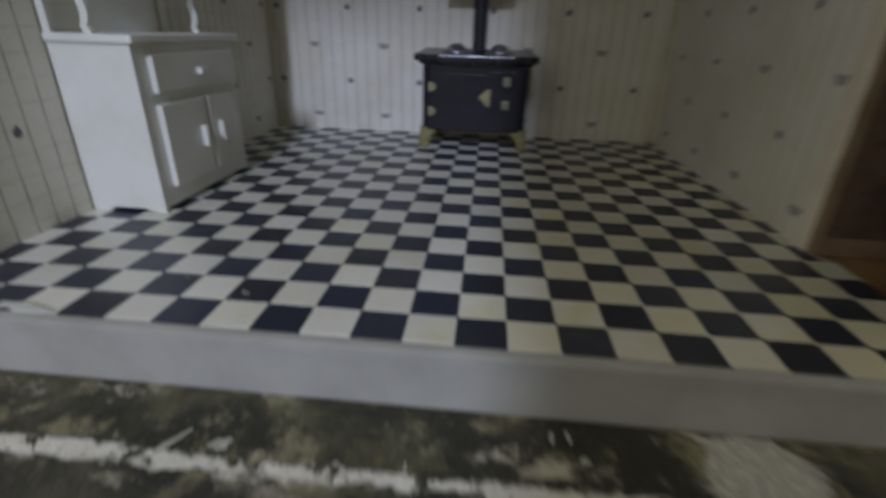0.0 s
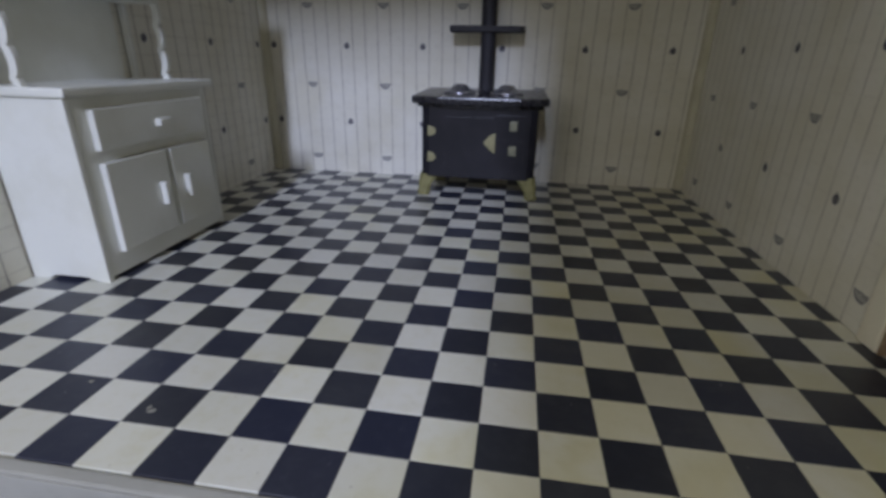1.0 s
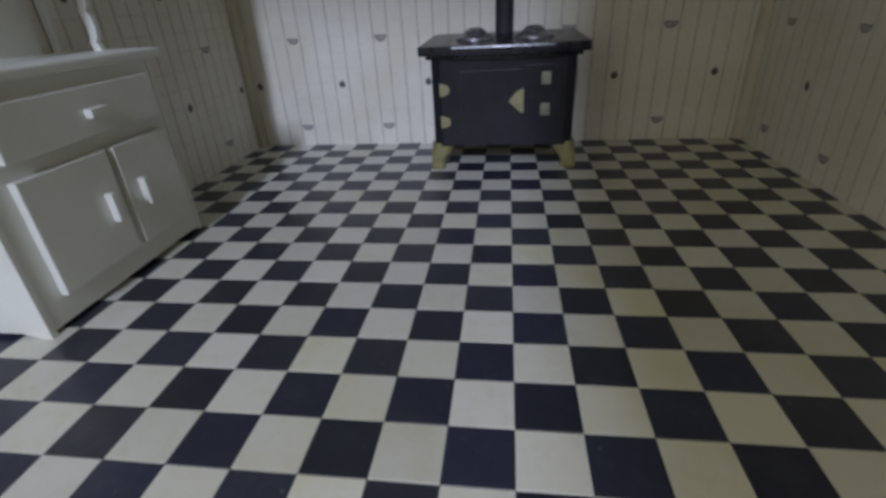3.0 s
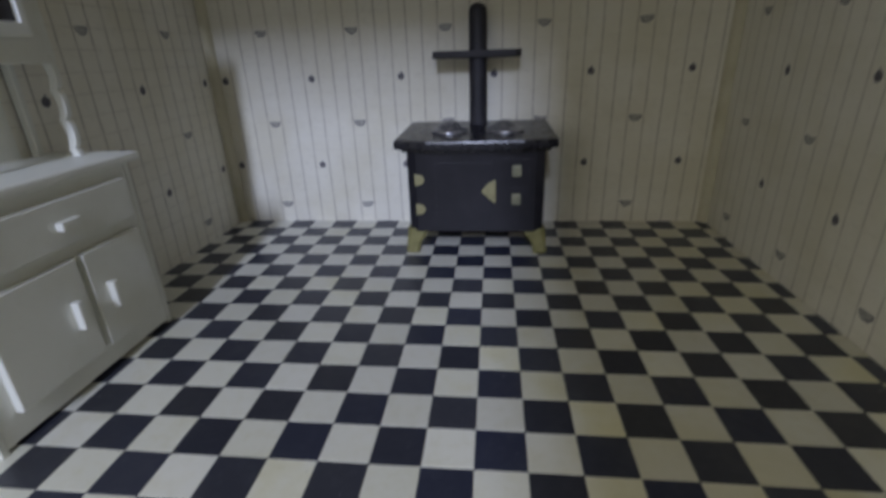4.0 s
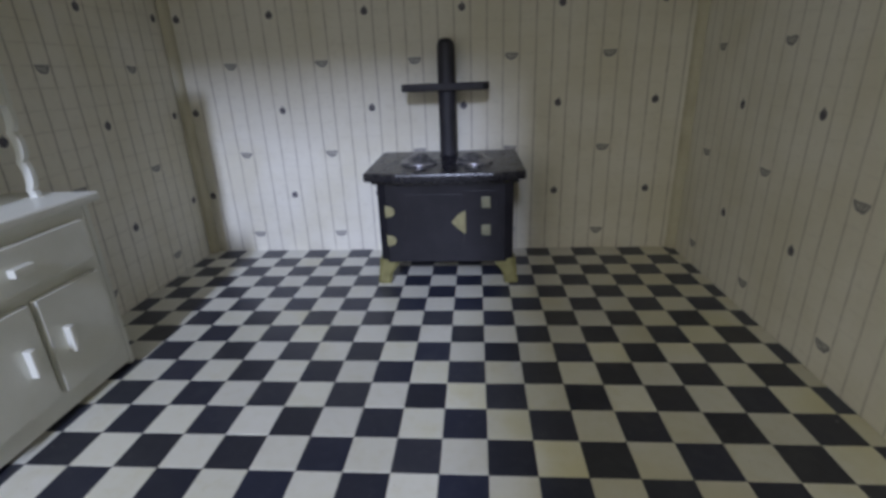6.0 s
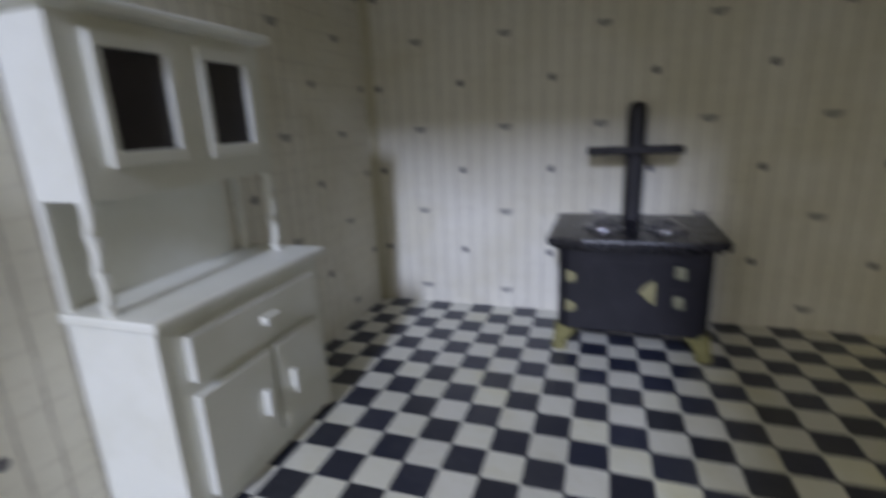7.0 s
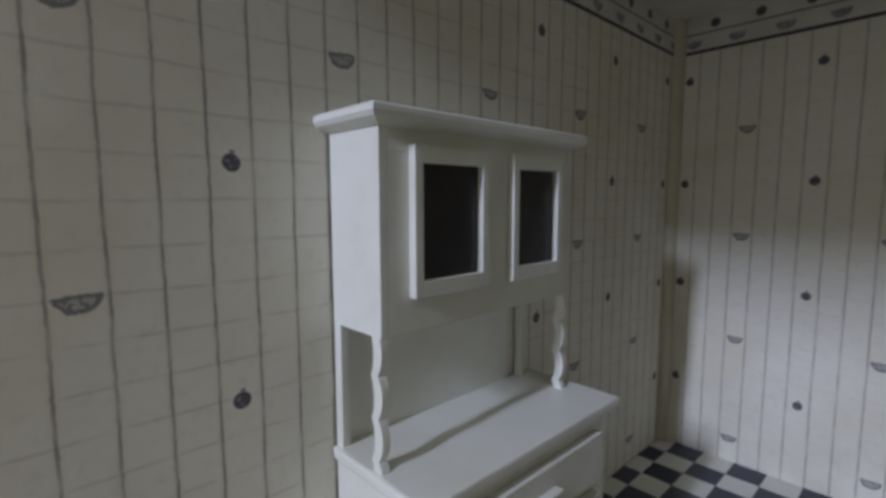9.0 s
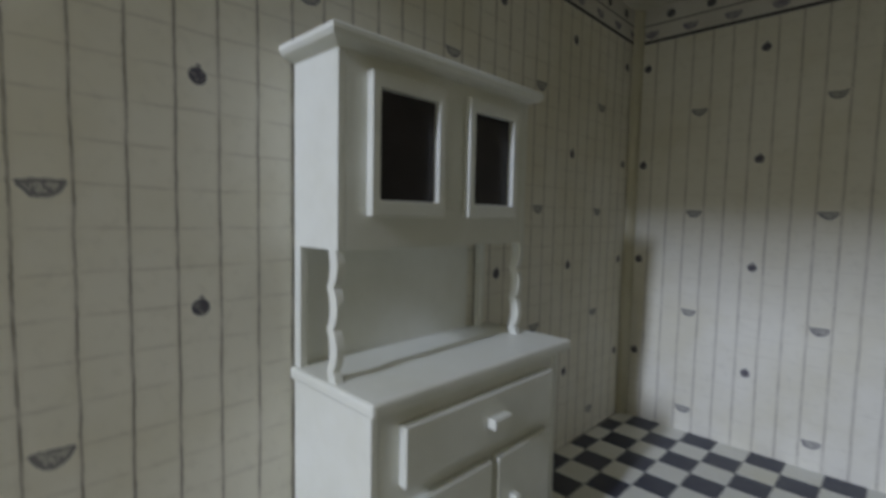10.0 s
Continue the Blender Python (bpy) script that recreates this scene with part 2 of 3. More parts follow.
M_PAINT = surface("cream_white_paint", (0.79, 0.80, 0.74), (0.73, 0.735, 0.66), 0.38, grain=2.5, fine=45.0, relief=0.25)
# white paint lowered to grey: the board's shade is put into the colour
M_BOARD = surface("shaded_board_white", (0.40, 0.40, 0.37), (0.33, 0.33, 0.30), 0.45, grain=2.0, fine=30.0, relief=0.3)
def tile_glaze(name, colour, second, third, mark, rough, jitter, stain=None):
    """Worn tile sheet: broad yellowing, a cloudy bloom, sparse scuffs, each tile a little different."""
    mat, nt, b = nodes_of(name)
    q = Net(nt)
    p = q.place()
    x, y, z = q.split(p)
    info = nt.nodes.new("ShaderNodeObjectInfo")
    rnd = info.outputs["Random"]
    old = q.m("ADD", q.noise(p, 1.1, 4.0, 0.6), q.m("MULTIPLY", x, 0.055))
    col = q.mix(q.step(old, 0.46, 0.70), colour, second)
    col = q.mix(q.m("MULTIPLY", q.step(q.noise(p, 4.5, 4.0, 0.65), 0.50, 0.76), 0.45), col, third)
    if stain:
        # an old yellow spill on the doorway's side of the floor
        dx, dy = q.m("DIVIDE", q.m("SUBTRACT", x, 0.62), 0.55), q.m("DIVIDE", q.m("SUBTRACT", y, 0.55), 0.95)
        spill = q.m("ADD", q.m("ADD", q.m("MULTIPLY", dx, dx), q.m("MULTIPLY", dy, dy)), q.m("MULTIPLY", q.m("SUBTRACT", q.noise(p, 2.6, 4.0, 0.6), 0.5), 2.4))
        col = q.mix(q.step(spill, 0.1, 1.1, 0.36, 0.0), col, stain)
    thin = q.noise(p, 60.0, 3.0)
    scuff = q.noise(q.join(q.m("MULTIPLY", x, 26.0), q.m("MULTIPLY", y, 11.0), 0.0), 1.0, 4.0, 0.7)
    col = q.mix(q.step(scuff, 0.68, 0.74, 0.0, 0.6), col, mark)
    col = q.mix(q.m("MULTIPLY", q.step(q.noise(p, 19.0, 5.0, 0.7), 0.45, 0.7), 0.30), col, third)
    speck = q.noise(q.join(x, y, 11.0), 42.0, 1.0)
    col = q.mix(q.step(speck, 0.76, 0.80, 0.0, 0.7), col, mark)
    hsv = nt.nodes.new("ShaderNodeHueSaturation")
    q.put(hsv.inputs["Color"], col)
    q.put(hsv.inputs["Value"], q.m("ADD", 1.0 - jitter, q.m("MULTIPLY", rnd, 2 * jitter)))
    q.put(hsv.inputs["Saturation"], q.m("ADD", 0.75, q.m("MULTIPLY", q.m("FRACT", q.m("MULTIPLY", rnd, 7.3)), 0.5)))
    q.put(b.inputs["Base Color"], hsv.outputs[0])
    q.put(b.inputs["Roughness"], q.m("ADD", rough - 0.1, q.m("MULTIPLY", q.noise(p, 7.0, 4.0), 0.24)))
    q.bump(q.m("ADD", q.m("MULTIPLY", q.noise(p, 5.0, 2.0), 1.0), q.m("MULTIPLY", thin, 0.12)), 0.12, 0.012, b)
    return mat

M_BLACK_TILE = tile_glaze("black_tile", (0.024, 0.027, 0.046), (0.031, 0.035, 0.051), (0.060, 0.067, 0.082), (0.24, 0.24, 0.25), 0.32, 0.22)
M_WHITE_TILE = tile_glaze("cream_tile", (0.67, 0.67, 0.60), (0.62, 0.60, 0.43), (0.56, 0.54, 0.39), (0.44, 0.42, 0.36), 0.34, 0.09, (0.58, 0.53, 0.27))
M_SCREED = surface("floor_bed", (0.42, 0.40, 0.33), (0.30, 0.28, 0.22), 0.8)
M_STOVE = surface("black_enamel", (0.011, 0.011, 0.016), (0.017, 0.0165, 0.023), 0.33, grain=4.0, fine=22.0, relief=0.5)
M_STOVE.node_tree.nodes["Principled BSDF"].inputs["Specular IOR Level"].default_value = 0.32
M_TOP = surface("glossy_black_enamel", (0.010, 0.010, 0.015), (0.016, 0.016, 0.022), 0.27, grain=5.0, fine=16.0, relief=0.3)
M_FLUE = surface("matt_black_iron", (0.012, 0.0115, 0.016), (0.020, 0.019, 0.025), 0.62, grain=5.0, fine=30.0, relief=0.4)
M_BRASS = surface("pale_brass", (0.33, 0.31, 0.17), (0.25, 0.23, 0.12), 0.5, metal=0.15, grain=12.0, fine=80.0)
M_KNOB = surface("tarnished_brass", (0.25, 0.25, 0.17), (0.16, 0.16, 0.11), 0.5, metal=0.15, grain=12.0, fine=80.0)
M_FOOT = surface("dull_brass", (0.26, 0.245, 0.105), (0.19, 0.175, 0.07), 0.5, metal=0.15, grain=12.0, fine=80.0)
M_STEEL = surface("scuffed_steel", (0.42, 0.42, 0.45), (0.16, 0.16, 0.18), 0.25, metal=0.75, grain=22.0, fine=60.0, relief=0.6)
M_BEAD = surface("cream_bead", (0.62, 0.59, 0.45), (0.53, 0.50, 0.36), 0.5, grain=3.0, fine=40.0)
M_TRIM = surface("ivory_trim", (0.80, 0.76, 0.62), (0.70, 0.64, 0.50), 0.5, grain=3.0, fine=40.0)
M_LINING = surface("stained_lining", (0.30, 0.22, 0.14), (0.22, 0.15, 0.09), 0.5, grain=3.0, fine=40.0)
M_WOOD = surface("brown_wood", (0.30, 0.18, 0.09), (0.20, 0.11, 0.05), 0.45, grain=5.0, fine=40.0)
M_SKIRTING = surface("skirting_wood", (0.30, 0.21, 0.14), (0.22, 0.15, 0.10), 0.5, grain=5.0, fine=40.0)
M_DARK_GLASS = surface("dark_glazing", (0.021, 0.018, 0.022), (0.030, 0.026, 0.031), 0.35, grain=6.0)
# dull grey of the added shade panels, low so they bounce little light
M_SHADE_PANEL = surface("shade_panel_grey", (0.30, 0.29, 0.26), (0.24, 0.23, 0.20), 0.85)
M_CEILING = surface("ceiling_board", (0.76, 0.75, 0.66), (0.66, 0.64, 0.54), 0.8, grain=2.0, fine=30.0)
# dark paper beyond the doorway; that room's dimness is in the colour too
M_DIM = surface("dim_room_paper", (0.14, 0.09, 0.06), (0.07, 0.05, 0.04), 0.8)
M_FLAKE = surface("old_paint", (0.42, 0.42, 0.36), (0.28, 0.27, 0.22), 0.7, grain=12.0, fine=60.0)
M_GROUND = weathered("weathered_surface")
M_PAPER_BACK = wallpaper("wallpaper_back", 0, 0.2475, 0.10, 0.47)
M_PAPER_LEFT = wallpaper("wallpaper_side", 1, 0.012, 0.27, 0.64)
M_PAPER_RIGHT = wallpaper("wallpaper_side_two", 1, 1.7075, 0.08, 0.36)
M_BORDER_X = border_paper("border_paper_long", 0)
M_BORDER_Y = border_paper("border_paper_side", 1)

# ---- building ----
ORIGIN = {}

def thing(name, base, label, category, group="", kind=""):
    ob = new(name)
    ob.empty_display_size = 0.01
    ob.location = Vector(base) * S
    ORIGIN[ob] = Vector(base)
    return tagged(ob, label, category, group, kind)

def part(name, bm, material, parent=None, label=""):
    """Links a bmesh, given at full size in the room's place, as one mesh under its thing."""
    base = ORIGIN[parent] if parent else Vector((0, 0, 0))
    for v in bm.verts:
        v.co = (v.co - base) * S
    bmesh.ops.recalc_face_normals(bm, faces=bm.faces)
    me = bpy.data.meshes.new(name)
    bm.to_mesh(me)
    bm.free()
    me.materials.append(material)
    ob = new(name, me)
    if parent:
        ob.parent = parent
    ORIGIN[ob] = base
    if label:
        tagged(ob, label)
    return ob

def soften(bm, width, segments=2, angle=30):
    edges = [e for e in bm.edges if len(e.link_faces) == 2 and e.calc_face_angle(0) > radians(angle)]
    if width and edges:
        bmesh.ops.bevel(bm, geom=edges, offset=width, segments=segments, affect="EDGES", profile=0.6)
    return bm

def box(x0, x1, y0, y1, z0, z1, bevel=0.006, bm=None):
    own = bmesh.new()
    bmesh.ops.create_cube(own, size=1.0)
    for v in own.verts:
        v.co = Vector((x0 + (v.co.x + 0.5) * (x1 - x0), y0 + (v.co.y + 0.5) * (y1 - y0), z0 + (v.co.z + 0.5) * (z1 - z0)))
    soften(own, bevel)
    return merged(bm, own)

def merged(bm, own):
    if bm is None:
        return own
    me = bpy.data.meshes.new("scrap")
    own.to_mesh(me)
    own.free()
    bm.from_mesh(me)
    bpy.data.meshes.remove(me)
    return bm

def prism(outline, axis, lo, hi, bevel=0.0, bm=None):
    """An outline in the two other axes, drawn out along one axis."""
    own = bmesh.new()
    def at(a, b, c):
        return {"x": (c, a, b), "y": (a, c, b), "z": (a, b, c)}[axis]
    low = [own.verts.new(at(a, b, lo)) for a, b in outline]
    high = [own.verts.new(at(a, b, hi)) for a, b in outline]
    own.faces.new(low)
    own.faces.new(high[::-1])
    for i in range(len(outline)):
        j = (i + 1) % len(outline)
        own.faces.new((low[i], high[i], high[j], low[j]))
    bmesh.ops.recalc_face_normals(own, faces=own.faces)
    soften(own, bevel)
    return merged(bm, own)

def turned(profile, x, y, steps=32, bm=None):
    """A profile of (radius, height) turned about an upright axis."""
    own = bmesh.new()
    rings = []
    for r, z in profile:
        if r < 1e-6:
            rings.append([own.verts.new((x, y, z))])
        else:
            rings.append([own.verts.new((x + r * math.cos(2 * math.pi * k / steps), y + r * math.sin(2 * math.pi * k / steps), z)) for k in range(steps)])
    for a, b in zip(rings, rings[1:]):
        for k in range(steps):
            n = (k + 1) % steps
            if len(a) == 1:
                own.faces.new((a[0], b[k], b[n]))
            elif len(b) == 1:
                own.faces.new((a[k], a[n], b[0]))
            else:
                own.faces.new((a[k], a[n], b[n], b[k]))
    for f in own.faces:
        f.smooth = True
    return merged(bm, own)

def setting(name, bm, material, label, category):
    return tagged(part(name, bm, material), label, category, kind="structure")

# ---- setting: the room ----
XL, XR, YF, YB, ZC = -2.53, 1.69, -0.40, 3.60, 3.16
DOOR0, DOOR1, DOORH, WALL = -0.12, 0.715, 2.02, 0.035

setting("wall_back", box(XL - 0.12, XR + 0.12, YB, YB + 0.12, -0.02, ZC, 0), M_PAPER_BACK, "back wall papered with pinstripes, berries and melon slices", "wall")
setting("wall_left", box(XL - 0.12, XL, YF, YB, -0.02, ZC, 0), M_PAPER_LEFT, "side wall papered with pinstripes, berries and melon slices", "wall")
bm = box(XR, XR + WALL, DOOR1, YB, -0.02, ZC, 0)
box(XR, XR + WALL, YF, DOOR0, -0.02, ZC, 0, bm)
box(XR, XR + WALL, DOOR0, DOOR1, DOORH, ZC, 0, bm)
setting("wall_right", bm, M_PAPER_RIGHT, "papered side wall with a doorway near the open front", "wall")
setting("ceiling", box(XL - 0.12, XR + 0.12, YF, YB + 0.12, ZC, ZC + 0.12, 0), M_CEILING, "plain pale ceiling board over the room", "ceiling")
setting("border_back", box(XL + 0.004, XR - 0.004, YB - 0.004, YB - 0.0005, 2.898, ZC - 0.002, 0), M_BORDER_X, "printed paper border along the top of the back wall", "border")
setting("border_left", box(XL + 0.0005, XL + 0.004, YF + 0.01, YB - 0.005, 2.898, ZC - 0.002, 0), M_BORDER_Y, "printed paper border along the top of the side wall", "border")
setting("border_right", box(XR - 0.004, XR - 0.0005, YF + 0.01, YB - 0.005, 2.898, ZC - 0.002, 0), M_BORDER_Y, "printed paper border along the top of the doorway wall", "border")

def bead(x, y, sx):
    pts = [(x, y)]
    for k in range(9):
        a = math.pi / 2 * k / 8
        pts.append((x + sx * 0.062 * math.cos(a), y - 0.062 * math.sin(a)))
    return prism(pts, "z", 0.002, ZC - 0.004)

setting("trim_left", bead(XL + 0.003, YB - 0.005, 1), M_BEAD, "cream quarter-round bead in the corner of the walls", "trim")
setting("trim_right", bead(XR - 0.003, YB - 0.005, -1), M_BEAD, "cream quarter-round bead in the corner of the walls", "trim")

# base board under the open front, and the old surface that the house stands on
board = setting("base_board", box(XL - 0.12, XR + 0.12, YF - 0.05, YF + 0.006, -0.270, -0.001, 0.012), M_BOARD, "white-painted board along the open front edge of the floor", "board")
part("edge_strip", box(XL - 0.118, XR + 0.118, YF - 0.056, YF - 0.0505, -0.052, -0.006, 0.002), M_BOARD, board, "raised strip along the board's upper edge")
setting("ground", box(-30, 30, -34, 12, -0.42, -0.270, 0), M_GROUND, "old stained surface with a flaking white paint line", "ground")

# doorway
def architrave(y0, y1):
    return box(XR - 0.03, XR - 0.001, y0, y1, 0.002, DOORH, 0.008)
door = thing("door_1", (XR, DOOR1, 0.0), "open doorway with ivory architrave and brown lining", "doorway", kind="structure")
part("architrave", architrave(DOOR1 + 0.004, DOOR1 + 0.13), M_TRIM, door, "ivory architrave")
part("architrave", architrave(DOOR0 - 0.13, DOOR0 - 0.004), M_TRIM, door, "ivory architrave")
part("architrave", box(XR - 0.03, XR - 0.001, DOOR0 - 0.13, DOOR1 + 0.13, DOORH + 0.002, DOORH + 0.12, 0.008), M_TRIM, door, "ivory architrave")
part("lining", box(XR - 0.022, XR + WALL + 0.004, DOOR1 - 0.016, DOOR1 - 0.001, 0.002, DOORH - 0.018, 0.003), M_LINING, door, "brown-stained lining")
part("lining", box(XR - 0.022, XR + WALL + 0.004, DOOR0 + 0.001, DOOR0 + 0.016, 0.002, DOORH - 0.018, 0.003), M_LINING, door, "brown-stained lining")
part("lining", box(XR - 0.022, XR + WALL + 0.004, DOOR0 + 0.001, DOOR1 - 0.001, DOORH - 0.016, DOORH - 0.002, 0.003), M_LINING, door, "brown-stained lining")

# the room beyond the doorway, closed, its dimness put into the dark colour
XB, XT = XR + WALL + 0.006, XR + 0.075
setting("floor_beyond", box(XT + 0.006, XR + 2.6, YF, DOOR1 - 0.03, -0.02, 0.001, 0), M_WOOD, "brown wooden floor of the room beyond the doorway", "floor")
# unseen far wall, front wall and ceiling, added to keep outside light out
setting("closing_wall_beyond", box(XR + 2.6, XR + 2.72, YF, DOOR1, -0.02, ZC, 0), M_DIM, "dark unseen wall added to close the room beyond the doorway", "wall")
setting("closing_wall_beyond_front", box(XB, XR + 2.72, YF - 0.1, YF - 0.002, -0.02, ZC, 0), M_DIM, "dark unseen front wall added to close the room beyond the doorway", "wall")
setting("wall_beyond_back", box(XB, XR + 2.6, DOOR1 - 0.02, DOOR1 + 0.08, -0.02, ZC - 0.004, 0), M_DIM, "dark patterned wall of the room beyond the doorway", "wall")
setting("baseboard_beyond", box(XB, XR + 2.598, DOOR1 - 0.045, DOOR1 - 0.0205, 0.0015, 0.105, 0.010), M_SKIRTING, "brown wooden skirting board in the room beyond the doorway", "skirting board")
setting("closing_ceiling_beyond", box(XB, XR + 2.72, YF - 0.1, DOOR1 + 0.08, ZC + 0.002, ZC + 0.1, 0), M_DIM, "dark unseen ceiling added to close the room beyond the doorway", "ceiling")

# unseen panels added behind the viewer to block light from the right half
setting("shade_panel", box(-0.17, 1.82, -6.1, -6.0, -0.270, 7.2, 0), M_SHADE_PANEL, "unseen panel added to shade the right half of the room", "wall")
setting("shade_panel_side", box(1.83, 1.93, -6.1, -1.3, -0.270, 6.4, 0), M_SHADE_PANEL, "unseen panel added to hold back light from the right", "wall")

# ---- things: the dresser ----
def frame_ring(xa, xb, ya, yb, za, zb, w, h):
    """A door frame in one piece round its opening."""
    bm = bmesh.new()
    def loop(x, dy, dz):
        return [bm.verts.new((x, y, z)) for y, z in ((ya + dy, za + dz), (yb - dy, za + dz), (yb - dy, zb - dz), (ya + dy, zb - dz))]
    loops = [loop(xa, 0, 0), loop(xb, 0, 0), loop(xb, w, h), loop(xa, w, h)]
    for a, b in zip(loops, loops[1:] + loops[:1]):
        for k in range(4):
            n = (k + 1) % 4
            bm.faces.new((a[k], a[n], b[n], b[k]))
    bmesh.ops.recalc_face_normals(bm, faces=bm.faces)
    return soften(bm, 0.005)

def dresser():
    d = thing("kitchen_dresser", (-2.28, 1.25, 0.0), "cream-white painted wooden kitchen dresser against the papered wall", "dresser")
    x0, xf, y0, y1 = XL + 0.010, -2.05, 0.715, 1.785
    def side(y):
        foot = [(x0, 0.0), (x0 + 0.09, 0.0), (x0 + 0.14, 0.022), (xf - 0.13, 0.022), (xf - 0.06, 0.0), (xf, 0.0), (xf, 0.955), (x0, 0.955)]
        return prism([(a, b) for a, b in foot], "y", y, y + 0.03, 0.003)
    part("side_panel", side(y0), M_PAINT, d)
    part("side_panel", side(y1 - 0.03), M_PAINT, d)
    part("back_panel", box(x0, x0 + 0.015, y0 + 0.031, y1 - 0.031, 0.05, 0.954, 0.002), M_PAINT, d)
    part("front_panel", box(xf - 0.022, xf - 0.002, y0 + 0.031, y1 - 0.031, 0.022, 0.954, 0.004), M_PAINT, d)
    part("bottom_board", box(x0 + 0.016, xf - 0.06, y0 + 0.031, y1 - 0.031, 0.05, 0.07, 0.002), M_PAINT, d)
    part("worktop", box(x0, -2.018, 0.695, 1.85, 0.956, 1.002, 0.012), M_PAINT, d)
    def slab(name, ya, yb, za, zb):
        return part(name, box(xf - 0.001, xf + 0.037, ya, yb, za, zb, 0.006), M_PAINT, d)
    def pull(owner, ya, yb, za, zb):
        bm = box(xf + 0.038, xf + 0.076, ya, yb, za, zb, 0.005)
        part("handle", bm, M_PAINT, owner, "small white block handle")
    drawer = slab("drawer", 0.827, 1.69, 0.69, 0.895)
    pull(drawer, 1.235, 1.34, 0.768, 0.808)
    a = slab("door", 0.827, 1.275, 0.14, 0.625)
    pull(a, 1.172, 1.205, 0.315, 0.45)
    b = slab("door", 1.312, 1.69, 0.14, 0.625)
    pull(b, 1.388, 1.42, 0.315, 0.45)
    # upper part
    uf = -2.24
    y1 = 1.757
    def cheek(y):
        bm = box(x0, uf, y, y + 0.03, 1.446, 2.096, 0.003)
        box(x0, x0 + 0.042, y, y + 0.03, 1.001, 1.45, 0.003, bm)
        return bm
    def post(y):
        front, back = [], []
        for k in range(61):
            z = 1.001 + 0.447 * k / 60
            lobe = 0.030 * math.sqrt(abs(math.sin(math.pi * (z - 1.04) / 0.142)))
            front.append((-2.270 + lobe, z))
            back.append((-2.306 + 0.75 * lobe, z - 0.004 if 0 < k < 60 else z))
        return prism(front + back[::-1], "y", y, y + 0.03, 0.0)
    for y in (y0, y1 - 0.03):
        part("cheek", cheek(y), M_PAINT, d)
        part("shaped_post", post(y), M_PAINT, d, "wavy-edged white post")
    part("upper_back", box(x0, x0 + 0.012, y0 + 0.043, y1 - 0.10, 1.001, 2.095, 0.002), M_PAINT, d)
    part("shelf", box(x0 + 0.013, uf - 0.024, y0 + 0.031, y1 - 0.031, 1.446, 1.466, 0.002), M_PAINT, d)
    # face with two openings
    doors = ((0.826, 1.174), (1.312, 1.640))
    bm = box(uf - 0.022, uf, y0 + 0.031, y1 - 0.031, 1.446, 1.60, 0.003)
    box(uf - 0.022, uf, y0 + 0.031, y1 - 0.031, 2.02, 2.095, 0.003, bm)
    for ya, yb in ((y0 + 0.031, 0.85), (1.14, 1.33), (1.61, y1 - 0.031)):
        box(uf - 0.022, uf, ya, yb, 1.60, 2.02, 0.0, bm)
    part("face_frame", bm, M_PAINT, d)
    for ya, yb in doors:
        za, zb, w, h = 1.56, 2.045, 0.036, 0.056
        xa, xb = uf + 0.001, uf + 0.036
        bm = frame_ring(xa, xb, ya, yb, za, zb, w, h)
        leaf = part("glazed_door", bm, M_PAINT, d, "white-framed glazed door")
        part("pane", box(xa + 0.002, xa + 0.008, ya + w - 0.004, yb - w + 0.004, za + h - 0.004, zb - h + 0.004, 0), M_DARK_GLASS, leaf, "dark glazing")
    # cornice: a rounded moulding on three sides
    prof = [(0.0, 2.094), (0.010, 2.098), (0.026, 2.104), (0.042, 2.113), (0.052, 2.128), (0.050, 2.144), (0.038, 2.154), (0.0, 2.156)]
    bm = bmesh.new()
    rows = []
    for o, z in prof:
        rows.append([bm.verts.new(c) for c in ((x0 - 0.012, y0 - o, z), (uf + o, y0 - o, z), (uf + o, y1 + o, z), (x0 - 0.012, y1 + o, z))])
    for a, b in zip(rows, rows[1:]):
        for k in range(3):
            bm.faces.new((a[k], a[k + 1], b[k + 1], b[k]))
    bm.faces.new(rows[0])
    bm.faces.new(rows[-1][::-1])
    bm.faces.new([r[0] for r in rows])
    bm.faces.new([r[3] for r in rows][::-1])
    part("cornice", bm, M_PAINT, d, "rounded white cornice")
    return d

dresser()

